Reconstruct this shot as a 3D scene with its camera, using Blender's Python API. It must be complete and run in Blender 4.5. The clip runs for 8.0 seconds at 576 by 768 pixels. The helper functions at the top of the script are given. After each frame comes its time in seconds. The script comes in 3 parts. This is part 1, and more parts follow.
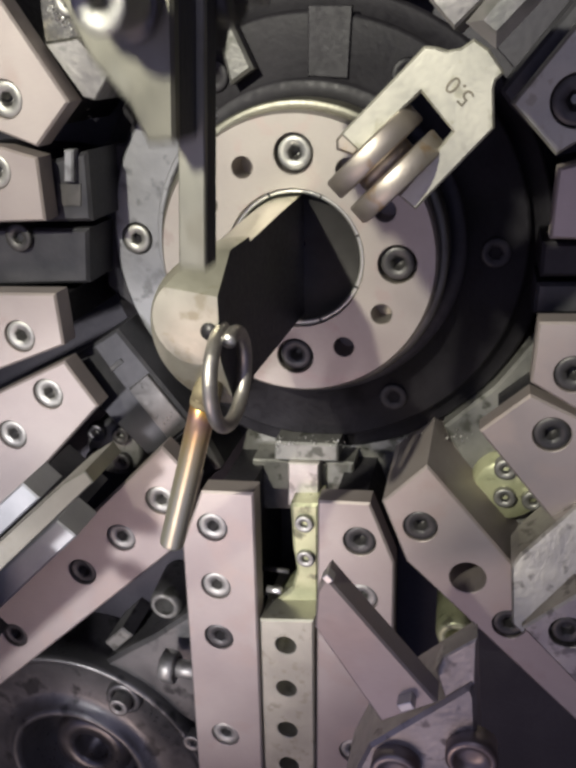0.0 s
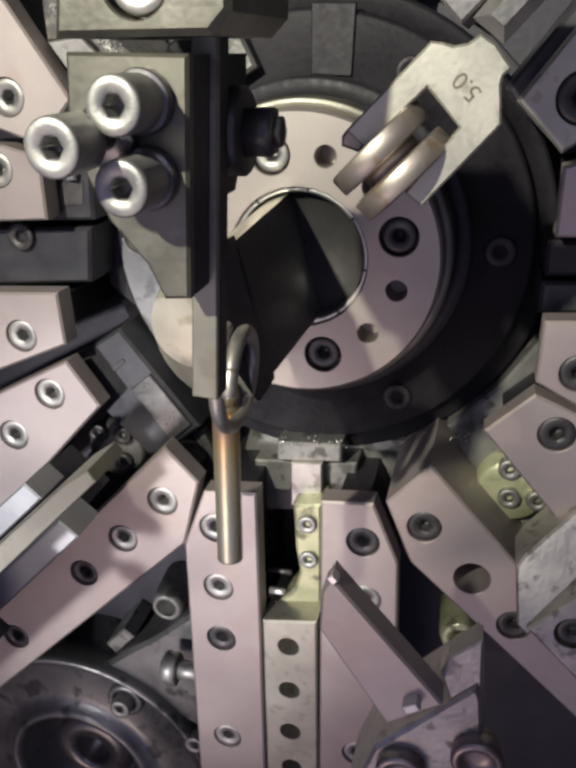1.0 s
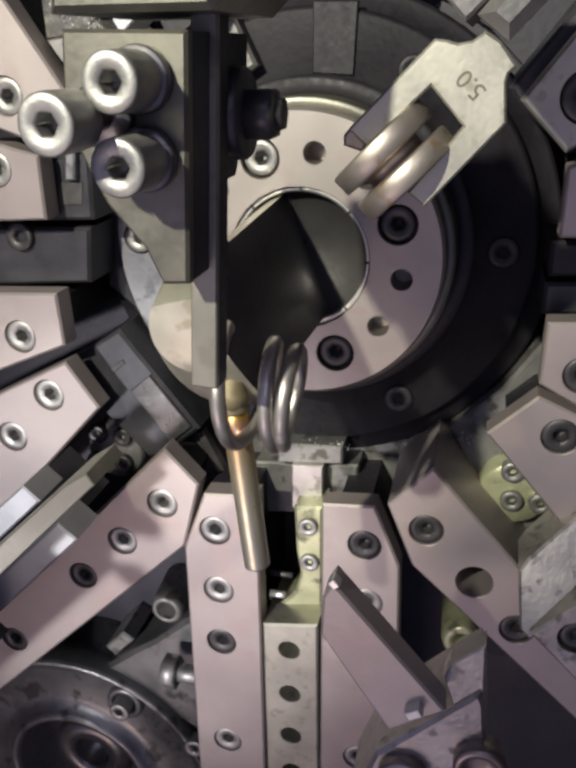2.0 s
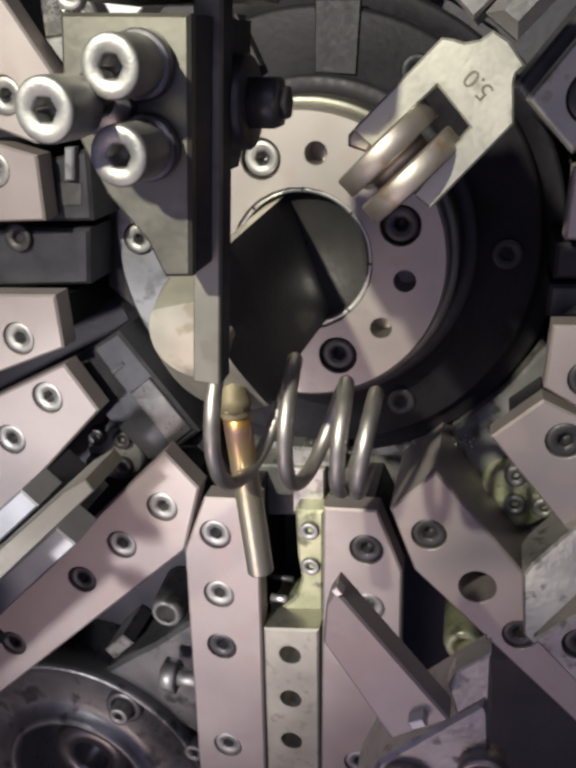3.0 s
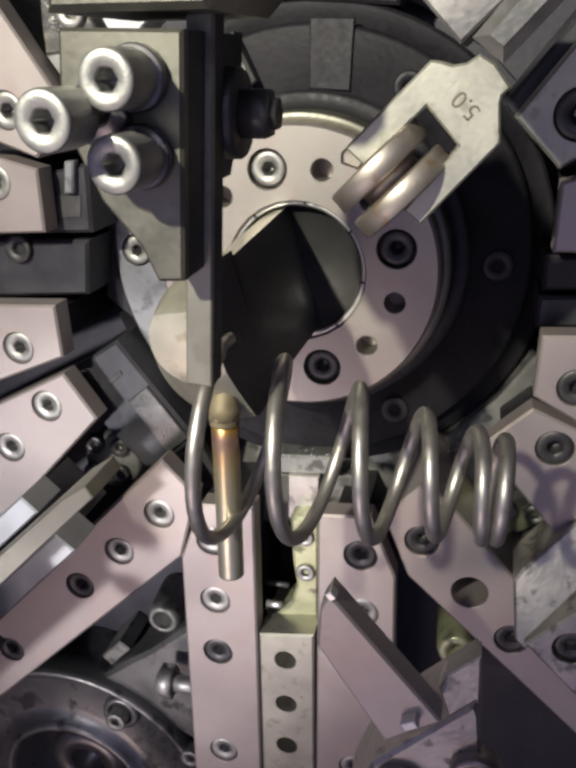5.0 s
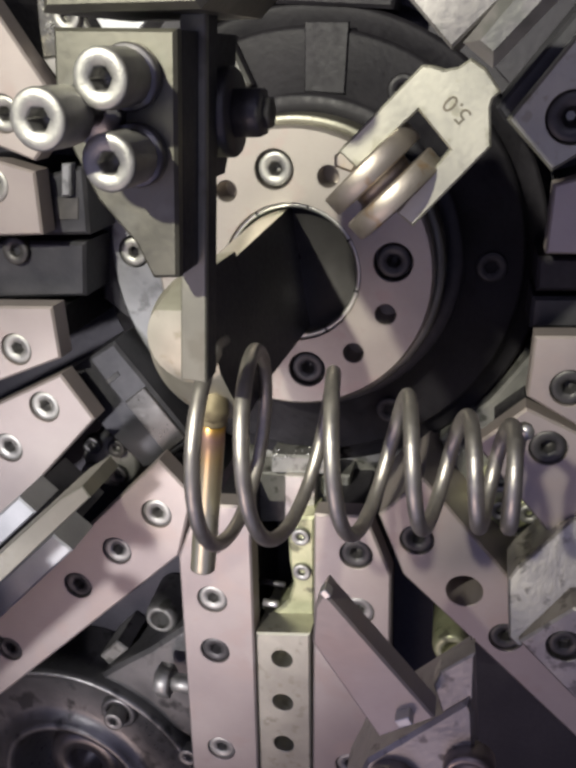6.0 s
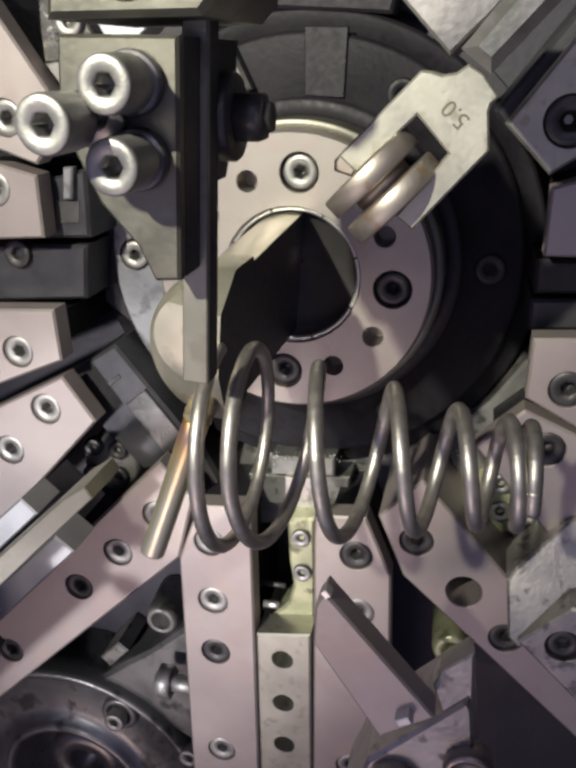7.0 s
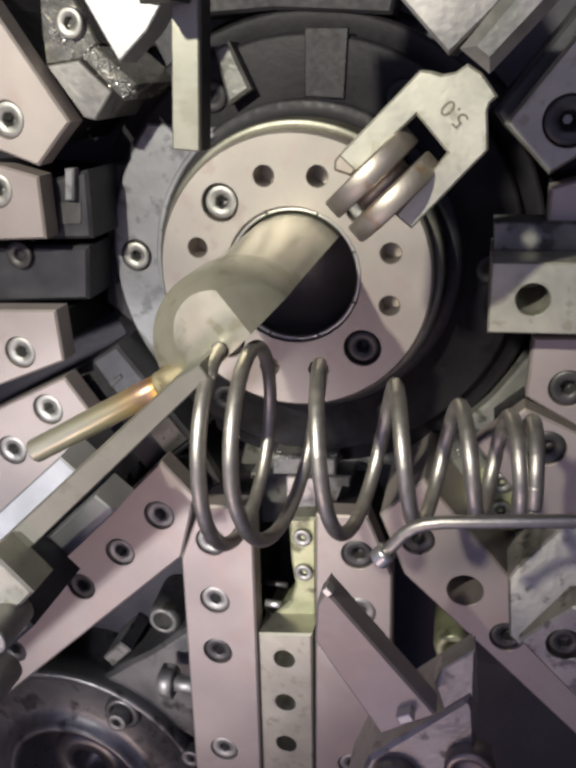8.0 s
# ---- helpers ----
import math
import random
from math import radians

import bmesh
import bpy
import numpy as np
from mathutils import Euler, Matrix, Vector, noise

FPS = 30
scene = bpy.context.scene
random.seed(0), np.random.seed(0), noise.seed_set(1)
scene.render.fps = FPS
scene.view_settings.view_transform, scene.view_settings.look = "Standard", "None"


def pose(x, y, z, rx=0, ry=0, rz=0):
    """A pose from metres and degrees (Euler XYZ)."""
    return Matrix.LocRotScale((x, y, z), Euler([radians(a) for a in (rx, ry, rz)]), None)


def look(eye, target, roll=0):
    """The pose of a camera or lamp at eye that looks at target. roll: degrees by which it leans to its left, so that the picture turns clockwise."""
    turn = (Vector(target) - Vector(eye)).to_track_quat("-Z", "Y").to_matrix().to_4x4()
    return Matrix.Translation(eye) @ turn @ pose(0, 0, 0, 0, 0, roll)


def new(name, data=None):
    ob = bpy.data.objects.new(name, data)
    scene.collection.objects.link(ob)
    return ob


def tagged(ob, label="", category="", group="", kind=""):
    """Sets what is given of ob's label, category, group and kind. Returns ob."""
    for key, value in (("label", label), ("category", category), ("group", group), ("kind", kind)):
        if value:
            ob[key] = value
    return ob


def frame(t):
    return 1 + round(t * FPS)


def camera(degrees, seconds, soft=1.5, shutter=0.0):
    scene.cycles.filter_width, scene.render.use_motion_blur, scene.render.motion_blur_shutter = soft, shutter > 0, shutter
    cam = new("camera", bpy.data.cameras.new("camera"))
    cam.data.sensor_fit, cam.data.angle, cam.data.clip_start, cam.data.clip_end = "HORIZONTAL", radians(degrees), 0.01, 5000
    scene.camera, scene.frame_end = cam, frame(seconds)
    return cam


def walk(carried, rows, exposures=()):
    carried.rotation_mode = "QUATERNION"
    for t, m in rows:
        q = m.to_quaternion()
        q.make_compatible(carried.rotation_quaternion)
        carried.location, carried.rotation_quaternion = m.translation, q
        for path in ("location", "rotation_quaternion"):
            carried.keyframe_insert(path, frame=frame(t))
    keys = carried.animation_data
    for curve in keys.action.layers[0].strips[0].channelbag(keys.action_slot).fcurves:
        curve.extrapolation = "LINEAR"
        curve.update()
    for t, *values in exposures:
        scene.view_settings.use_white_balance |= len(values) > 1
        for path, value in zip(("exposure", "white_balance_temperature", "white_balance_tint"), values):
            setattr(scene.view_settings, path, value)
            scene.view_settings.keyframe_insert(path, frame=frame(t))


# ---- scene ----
MM = 0.001
cam = camera(40, 8.0, soft=3.8, shutter=0.5)

PATH = [
    (0, (0.08262, -0.32047, 0.10038), (0.00497, -0.00771, -0.03620), -0.80),
    (0.5, (0.08251, -0.32031, 0.09942), (0.00497, -0.00730, -0.03664), -0.81),
    (1, (0.08098, -0.31912, 0.09889), (0.00310, -0.00618, -0.03713), -0.81),
    (1.5, (0.08083, -0.31818, 0.09830), (0.00257, -0.00526, -0.03756), -0.78),
    (3, (0.07799, -0.31233, 0.09826), (0.00034, 0.00056, -0.03801), -0.70),
    (3.5, (0.07772, -0.31292, 0.09864), (0.00050, 0.00033, -0.03705), -0.67),
    (4, (0.07847, -0.31385, 0.10086), (0.00166, -0.00031, -0.03440), -0.68),
    (4.5, (0.07921, -0.31596, 0.10115), (0.00255, -0.00180, -0.03274), -0.60),
    (6, (0.08151, -0.32047, 0.10221), (0.00597, -0.00555, -0.03053), -0.61),
    (6.5, (0.08229, -0.32141, 0.10263), (0.00683, -0.00626, -0.02960), -0.61),
    (7, (0.08171, -0.32248, 0.10299), (0.00627, -0.00717, -0.02887), -0.65),
    (7.5, (0.08256, -0.32360, 0.10289), (0.00703, -0.00828, -0.02889), -0.70),
    (8, (0.08228, -0.32408, 0.10259), (0.00610, -0.00864, -0.02853), -0.85),
]
walk(cam, [(t, look(e, g, r)) for t, e, g, r in PATH])

# ---- world and lights ----
world = bpy.data.worlds.new("workshop")
scene.world = world
world.use_nodes = True
world.node_tree.nodes["Background"].inputs[0].default_value = (0.46, 0.47, 0.84, 1)
world.node_tree.nodes["Background"].inputs[1].default_value = 0.47
scene.view_settings.exposure = 0.0


def lamp(name, kind, eye, target, energy, colour, size=0.05, size_y=None, cone=60, blend=0.3):
    data = bpy.data.lights.new(name, kind)
    data.energy, data.color = energy, colour
    if kind == "AREA":
        data.shape, data.size = "RECTANGLE", size
        data.size_y = size_y or size
    elif kind == "SPOT":
        data.shadow_soft_size, data.spot_size, data.spot_blend = size, radians(cone), blend
    ob = new(name, data)
    ob.matrix_basis = look(eye, target)
    return ob


# machine work light, above the operator's head
lamp("work_light", "SPOT", (-0.25, -0.82, 0.47), (-0.010, 0.0, 0.065), 63, (1.0, 0.97, 0.80), size=0.014, cone=27, blend=0.85)
# added fill light low in front and a second work light beside it
lamp("low_front_fill", "AREA", (-0.30, -1.2, -0.8), (0.0, 0.0, -0.12), 3.3, (1.0, 0.76, 0.67), size=0.6, size_y=0.25)
lamp("side_light", "SPOT", (-0.33, -0.98, -0.10), (-0.100, 0.0, -0.150), 52, (1.0, 0.97, 0.98), size=0.03, cone=18, blend=0.8)
# weak fill added above to brighten the right side; no lamp known there
lamp("upper_fill", "AREA", (0.30, -1.3, 0.75), (0.05, 0.0, -0.08), 1.0, (0.95, 0.90, 1.0), size=0.8, size_y=0.2)


# ---- materials ----
def material(name, a, b, metal, rough, rough_b=None, stain=25.0, grain=900.0, bump=0.15, streak=None, spots=None):
    """Metal with stains (a to b), fine grain in gloss and relief, brushed lines and dark specks."""
    m = bpy.data.materials.new(name)
    m.use_nodes = True
    n, l = m.node_tree.nodes, m.node_tree.links
    s = n["Principled BSDF"]
    s.inputs["Metallic"].default_value = metal
    tc = n.new("ShaderNodeTexCoord")
    info = n.new("ShaderNodeObjectInfo")
    off = n.new("ShaderNodeVectorMath")
    off.operation = "SCALE"
    off.inputs[0].default_value = (3.1, 1.7, 2.3)
    l.new(info.outputs["Random"], off.inputs["Scale"])
    add = n.new("ShaderNodeVectorMath")
    l.new(tc.outputs["Object"], add.inputs[0])
    l.new(off.outputs[0], add.inputs[1])
    big = n.new("ShaderNodeTexNoise")
    big.inputs["Scale"].default_value, big.inputs["Detail"].default_value = stain, 5
    l.new(add.outputs[0], big.inputs["Vector"])
    ramp = n.new("ShaderNodeValToRGB")
    ramp.color_ramp.elements[0].position, ramp.color_ramp.elements[1].position = 0.35, 0.7
    ramp.color_ramp.elements[0].color, ramp.color_ramp.elements[1].color = (*a, 1), (*b, 1)
    l.new(big.outputs["Fac"], ramp.inputs["Fac"])
    colour = ramp.outputs["Color"]
    fine = n.new("ShaderNodeTexNoise")
    fine.inputs["Scale"].default_value, fine.inputs["Detail"].default_value = grain, 3
    if streak:
        mp = n.new("ShaderNodeMapping")
        mp.inputs["Scale"].default_value = streak
        l.new(add.outputs[0], mp.inputs["Vector"])
        l.new(mp.outputs[0], fine.inputs["Vector"])
    else:
        l.new(add.outputs[0], fine.inputs["Vector"])
    if spots:
        vo = n.new("ShaderNodeTexNoise")
        vo.inputs["Scale"].default_value, vo.inputs["Detail"].default_value = spots[0], 6
        l.new(add.outputs[0], vo.inputs["Vector"])
        r2 = n.new("ShaderNodeValToRGB")
        r2.color_ramp.elements[0].position, r2.color_ramp.elements[1].position = 0.56, 0.66
        l.new(vo.outputs["Fac"], r2.inputs["Fac"])
        mx = n.new("ShaderNodeMix")
        mx.data_type = "RGBA"
        l.new(r2.outputs["Color"], mx.inputs["Factor"])
        l.new(colour, mx.inputs["A"])
        mx.inputs["B"].default_value = (*spots[1], 1)
        colour = mx.outputs["Result"]
    l.new(colour, s.inputs["Base Color"])
    mr = n.new("ShaderNodeMapRange")
    mr.inputs["To Min"].default_value, mr.inputs["To Max"].default_value = rough, rough_b or rough + 0.15
    mixn = n.new("ShaderNodeMath")
    mixn.operation = "MULTIPLY_ADD"
    l.new(fine.outputs["Fac"], mixn.inputs[0])
    mixn.inputs[1].default_value = 0.5
    half = n.new("ShaderNodeMath")
    half.operation = "MULTIPLY"
    half.inputs[1].default_value = 0.5
    l.new(big.outputs["Fac"], half.inputs[0])
    l.new(half.outputs[0], mixn.inputs[2])
    l.new(mixn.outputs[0], mr.inputs["Value"])
    mr.inputs["From Min"].default_value, mr.inputs["From Max"].default_value = 0.3, 0.7
    l.new(mr.outputs["Result"], s.inputs["Roughness"])
    bp = n.new("ShaderNodeBump")
    bp.inputs["Strength"].default_value, bp.inputs["Distance"].default_value = bump, 0.0004
    l.new(fine.outputs["Fac"], bp.inputs["Height"])
    l.new(bp.outputs["Normal"], s.inputs["Normal"])
    return m


GROUND = material("ground_steel", (0.33, 0.285, 0.275), (0.43, 0.38, 0.36), 0.62, 0.42, 0.58, stain=16, grain=260, bump=0.05, streak=(1, 1, 6), spots=(38, (0.37, 0.31, 0.29)))
RING = material("turned_steel", (0.31, 0.28, 0.26), (0.40, 0.365, 0.335), 0.85, 0.44, 0.58, stain=20, grain=600, bump=0.05, spots=(90, (0.34, 0.29, 0.27)))
BRIGHT = material("bright_steel", (0.58, 0.57, 0.55), (0.68, 0.67, 0.64), 0.85, 0.28, 0.45, stain=40, grain=700, bump=0.08)
TOOL = material("hardened_tool_steel", (0.36, 0.35, 0.30), (0.46, 0.445, 0.38), 0.75, 0.36, 0.55, stain=60, grain=700, bump=0.12, spots=(160, (0.31, 0.30, 0.24)))
SCREW = material("zinc_screw", (0.25, 0.245, 0.235), (0.38, 0.37, 0.35), 0.8, 0.40, 0.58, stain=120, grain=1500, bump=0.2)
BLACK = material("black_oxide", (0.045, 0.044, 0.046), (0.085, 0.08, 0.08), 0.6, 0.34, 0.55, stain=120, grain=1500, bump=0.2)
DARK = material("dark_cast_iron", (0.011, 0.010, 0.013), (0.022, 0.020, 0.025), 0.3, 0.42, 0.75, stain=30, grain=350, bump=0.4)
BACK_IRON = material("dark_back_cast_iron", (0.028, 0.026, 0.036), (0.048, 0.045, 0.056), 0.2, 0.45, 0.75, stain=30, grain=350, bump=0.4)
IRON = material("oily_cast_iron", (0.13, 0.128, 0.122), (0.24, 0.235, 0.22), 0.5, 0.35, 0.6, stain=45, grain=350, bump=0.6, spots=(120, (0.07, 0.07, 0.06)))
GREASE = material("greased_casting", (0.29, 0.30, 0.185), (0.42, 0.42, 0.27), 0.35, 0.22, 0.5, stain=70, grain=260, bump=0.8, spots=(110, (0.14, 0.14, 0.09)))
WIRE = material("spring_wire", (0.38, 0.355, 0.325), (0.47, 0.44, 0.40), 0.85, 0.34, 0.48, stain=260, grain=900, bump=0.12)
ALU = material("bare_aluminium", (0.36, 0.365, 0.38), (0.46, 0.46, 0.48), 0.8, 0.42, 0.6, stain=45, grain=700, bump=0.1)
ROLL = material("worn_roller_steel", (0.33, 0.29, 0.255), (0.38, 0.34, 0.30), 0.85, 0.40, 0.52, stain=60, grain=900, bump=0.1, spots=(110, (0.30, 0.20, 0.11)))
INK = material("stamped_mark", (0.10, 0.09, 0.07), (0.16, 0.14, 0.11), 0.3, 0.6, 0.8, stain=200)
CHROME = material("polished_mandrel_steel", (0.54, 0.52, 0.45), (0.64, 0.62, 0.55), 1.0, 0.30, 0.46, stain=40, grain=700, bump=0.06)
GREY = material("grey_casting", (0.15, 0.15, 0.165), (0.23, 0.23, 0.25), 0.35, 0.42, 0.65, stain=40, grain=320, bump=0.5, spots=(120, (0.11, 0.11, 0.12)))
OILED = material("oiled_dark_steel", (0.13, 0.125, 0.125), (0.22, 0.21, 0.21), 0.8, 0.25, 0.45, stain=35, grain=500, bump=0.15)
WORN = material("scratched_steel", (0.30, 0.28, 0.27), (0.44, 0.41, 0.39), 0.8, 0.32, 0.55, stain=55, grain=420, bump=0.4, spots=(140, (0.19, 0.175, 0.17)))
CAST = material("oily_grey_casting", (0.20, 0.19, 0.185), (0.32, 0.305, 0.295), 0.65, 0.30, 0.52, stain=40, grain=380, bump=0.35, spots=(90, (0.16, 0.16, 0.15)))
HOUSING = material("oily_dark_casting", (0.13, 0.13, 0.13), (0.25, 0.245, 0.24), 0.7, 0.24, 0.5, stain=30, grain=380, bump=0.35, spots=(60, (0.07, 0.07, 0.07)))
HOLDER = material("oily_holder_steel", (0.12, 0.116, 0.096), (0.19, 0.182, 0.152), 0.75, 0.34, 0.52, stain=45, grain=600, bump=0.12, spots=(70, (0.18, 0.175, 0.15)))
SOCKET = material("shaded_socket", (0.10, 0.098, 0.095), (0.19, 0.185, 0.18), 0.75, 0.30, 0.5, stain=200, grain=900, bump=0.1)
WET = material("wet_oily_steel", (0.13, 0.125, 0.11), (0.26, 0.25, 0.225), 0.7, 0.14, 0.34, stain=90, grain=420, bump=0.7, spots=(160, (0.30, 0.28, 0.22)))
HEAD = material("oily_mandrel_steel", (0.44, 0.42, 0.34), (0.54, 0.52, 0.43), 0.75, 0.36, 0.52, stain=70, grain=700, bump=0.15, spots=(120, (0.38, 0.35, 0.26)))
COPPERY = material("coppery_oiled_steel", (0.20, 0.15, 0.13), (0.30, 0.27, 0.255), 0.8, 0.30, 0.5, stain=60, grain=600, bump=0.12)
BLADE = material("oily_blade_steel", (0.24, 0.235, 0.20), (0.32, 0.31, 0.265), 0.7, 0.40, 0.55, stain=45, grain=600, bump=0.1, spots=(90, (0.22, 0.21, 0.175)))
# dark steel; also shade put into the colour of flanks facing away
SIDE = material("dark_steel_and_shade", (0.036, 0.036, 0.042), (0.07, 0.068, 0.076), 0.6, 0.4, 0.6, stain=50, grain=500, bump=0.25)


BOSS = material("tan_oily_steel", (0.17, 0.14, 0.085), (0.26, 0.22, 0.14), 0.5, 0.55, 0.7, stain=120, grain=900, bump=0.1)


def heat_tint(name, axis, start):
    """Steel with temper colours that run out along an axis, from a root at start (millimetres)."""
    m = material(name, (0.5, 0.5, 0.5), (0.6, 0.6, 0.6), 0.8, 0.26, 0.40, stain=110, grain=900, bump=0.06)
    n, l = m.node_tree.nodes, m.node_tree.links
    tc = n.new("ShaderNodeTexCoord")
    noise = n.new("ShaderNodeTexNoise")
    noise.inputs["Scale"].default_value = 130
    l.new(tc.outputs["Object"], noise.inputs["Vector"])
    dot = n.new("ShaderNodeVectorMath")
    dot.operation = "DOT_PRODUCT"
    dot.inputs[1].default_value = axis
    l.new(tc.outputs["Object"], dot.inputs[0])
    wob = n.new("ShaderNodeMath")
    wob.operation = "MULTIPLY_ADD"
    wob.inputs[1].default_value = 0.007
    l.new(noise.outputs["Fac"], wob.inputs[0])
    l.new(dot.outputs["Value"], wob.inputs[2])
    span = n.new("ShaderNodeMapRange")
    span.inputs["From Min"].default_value, span.inputs["From Max"].default_value = (start + 24) * MM, (start + 88) * MM
    l.new(wob.outputs[0], span.inputs["Value"])
    ramp = n.new("ShaderNodeValToRGB")
    cr = ramp.color_ramp
    cr.elements[0].position, cr.elements[0].color = 0.0, (0.20, 0.13, 0.07, 1)
    cr.elements[1].position, cr.elements[1].color = 1.0, (0.58, 0.56, 0.44, 1)
    for at, colour in ((0.07, (0.52, 0.30, 0.06, 1)), (0.14, (0.40, 0.24, 0.20, 1)), (0.24, (0.58, 0.42, 0.22, 1)), (0.42, (0.60, 0.53, 0.35, 1)), (0.65, (0.60, 0.57, 0.43, 1))):
        e = cr.elements.new(at)
        e.color = colour
    l.new(span.outputs["Result"], ramp.inputs["Fac"])
    l.new(ramp.outputs["Color"], n["Principled BSDF"].inputs["Base Color"])
    return m


# ---- mesh helpers (millimetres) ----
def part(name, bm, mat, parent=None, label=""):
    """Links a bmesh, built in millimetres in the machine's space, as one mesh object."""
    bmesh.ops.recalc_face_normals(bm, faces=bm.faces)
    bmesh.ops.scale(bm, vec=(MM, MM, MM), verts=bm.verts)
    me = bpy.data.meshes.new(name)
    bm.to_mesh(me)
    bm.free()
    me.materials.append(mat)
    ob = new(name, me)
    if parent is not None:
        ob.parent = parent
        top, shift = parent, Vector((0, 0, 0))
        while top is not None:
            shift += top.location
            top = top.parent
        ob.location = -shift
    if label:
        ob["label"] = label
    return ob


def thing(name, at, label, category, group="", kind=""):
    e = new(name)
    e.empty_display_size = 0.02
    e.location = Vector(at) * MM
    return tagged(e, label, category, group, kind)


def smooth(bm, angle=35):
    for f in bm.faces:
        f.smooth = True
    for e in bm.edges:
        if len(e.link_faces) == 2 and e.calc_face_angle(0) > radians(angle):
            e.smooth = False


def area2(o):
    return sum(o[i - 1][0] * o[i][1] - o[i][0] * o[i - 1][1] for i in range(len(o)))


def inset(o, d):
    """The outline o (counter-clockwise) moved in by d."""
    out = []
    for i in range(len(o)):
        a, b, c = Vector(o[i - 1]), Vector(o[i]), Vector(o[(i + 1) % len(o)])
        u, v = (b - a).normalized(), (c - b).normalized()
        n1, n2 = Vector((-u.y, u.x)), Vector((-v.y, v.x))
        k = (n1 + n2) / max(0.35, 1 + n1.dot(n2))
        out.append(tuple(b + k * d))
    return out


def circle(x, z, r, n=28, a0=0.0):
    return [(x + r * math.cos(a0 + math.tau * i / n), z + r * math.sin(a0 + math.tau * i / n)) for i in range(n)]


def plate(outline, y, thick, chamfer=0.7, holes=()):
    """A plate whose outline lies in x and z, with its front at y; holes: (x, z, radius, depth)."""
    o = list(outline)
    if area2(o) < 0:
        o.reverse()
    bm = bmesh.new()

    def loop(pts, yy):
        vs = [bm.verts.new((p[0], yy, p[1])) for p in pts]
        es = [bm.edges.new((vs[i - 1], vs[i])) for i in range(len(vs))]
        return vs, es

    def band(a, b):
        for i in range(len(a)):
            bm.faces.new((a[i - 1], a[i], b[i], b[i - 1]))

    f, edges = loop(inset(o, chamfer), y)
    m, _ = loop(o, y + chamfer)
    k, _ = loop(o, y + thick)
    band(f, m)
    band(m, k)
    bm.faces.new(k)
    for x, z, r, depth in holes:
        h, es = loop(circle(x, z, r), y)
        edges += es
        g, _ = loop(circle(x, z, r - 0.35), y + 0.35)
        q, _ = loop(circle(x, z, r - 0.35), y + depth)
        band(h, g)
        band(g, q)
        bm.faces.new(q)
    bmesh.ops.triangle_fill(bm, edges=edges, use_beauty=True, use_dissolve=False)
    return bm


def lathe(profile, n=48, axis="y", centre=(0, 0, 0), caps=True):
    """Turns (radius, along) pairs about an axis."""
    bm = bmesh.new()
    rings = []
    for r, a in profile:
        ring = []
        for i in range(n):
            c, s = math.cos(math.tau * i / n), math.sin(math.tau * i / n)
            p = {"y": (r * c, a, r * s), "x": (a, r * c, r * s), "z": (r * c, r * s, a)}[axis]
            ring.append(bm.verts.new(Vector(p) + Vector(centre)))
        rings.append(ring)
    for a, b in zip(rings, rings[1:]):
        for i in range(n):
            bm.faces.new((a[i - 1], a[i], b[i], b[i - 1]))
    if caps:
        bm.faces.new(rings[0])
        bm.faces.new(rings[-1])
    smooth(bm)
    return bm


def box(x0, x1, y0, y1, z0, z1, bevel=0.8, turn=None):
    bm = bmesh.new()
    bmesh.ops.create_cube(bm, size=1)
    for v in bm.verts:
        v.co = Vector(((x0 + x1) / 2 + v.co.x * (x1 - x0), (y0 + y1) / 2 + v.co.y * (y1 - y0), (z0 + z1) / 2 + v.co.z * (z1 - z0)))
    if bevel:
        bmesh.ops.bevel(bm, geom=bm.edges[:], offset=bevel, segments=2, affect="EDGES", profile=0.5)
    if turn is not None:
        bmesh.ops.transform(bm, matrix=turn, verts=bm.verts)
    return bm


def tube(points, r, n=14, caps=True, ends=()):
    """A round bar of radius r along the points."""
    bm = bmesh.new()
    pts = [Vector(p) for p in points]
    up = None
    rings = []
    for i, p in enumerate(pts):
        q0 = pts[i - 1] if i else (Vector(ends[0]) if ends else p)
        q1 = pts[i + 1] if i < len(pts) - 1 else (Vector(ends[1]) if ends else p)
        t = (q1 - q0).normalized()
        if up is None:
            up = t.orthogonal().normalized()
        up = (up - t * up.dot(t)).normalized()
        side = t.cross(up)
        rings.append([bm.verts.new(p + r * (up * math.cos(math.tau * k / n) + side * math.sin(math.tau * k / n))) for k in range(n)])
    for a, b in zip(rings, rings[1:]):
        for i in range(n):
            bm.faces.new((a[i - 1], a[i], b[i], b[i - 1]))
    if caps:
        bm.faces.new(rings[0])
        bm.faces.new(rings[-1])
    smooth(bm, 50)
    return bm


SCREW_MESH = {}


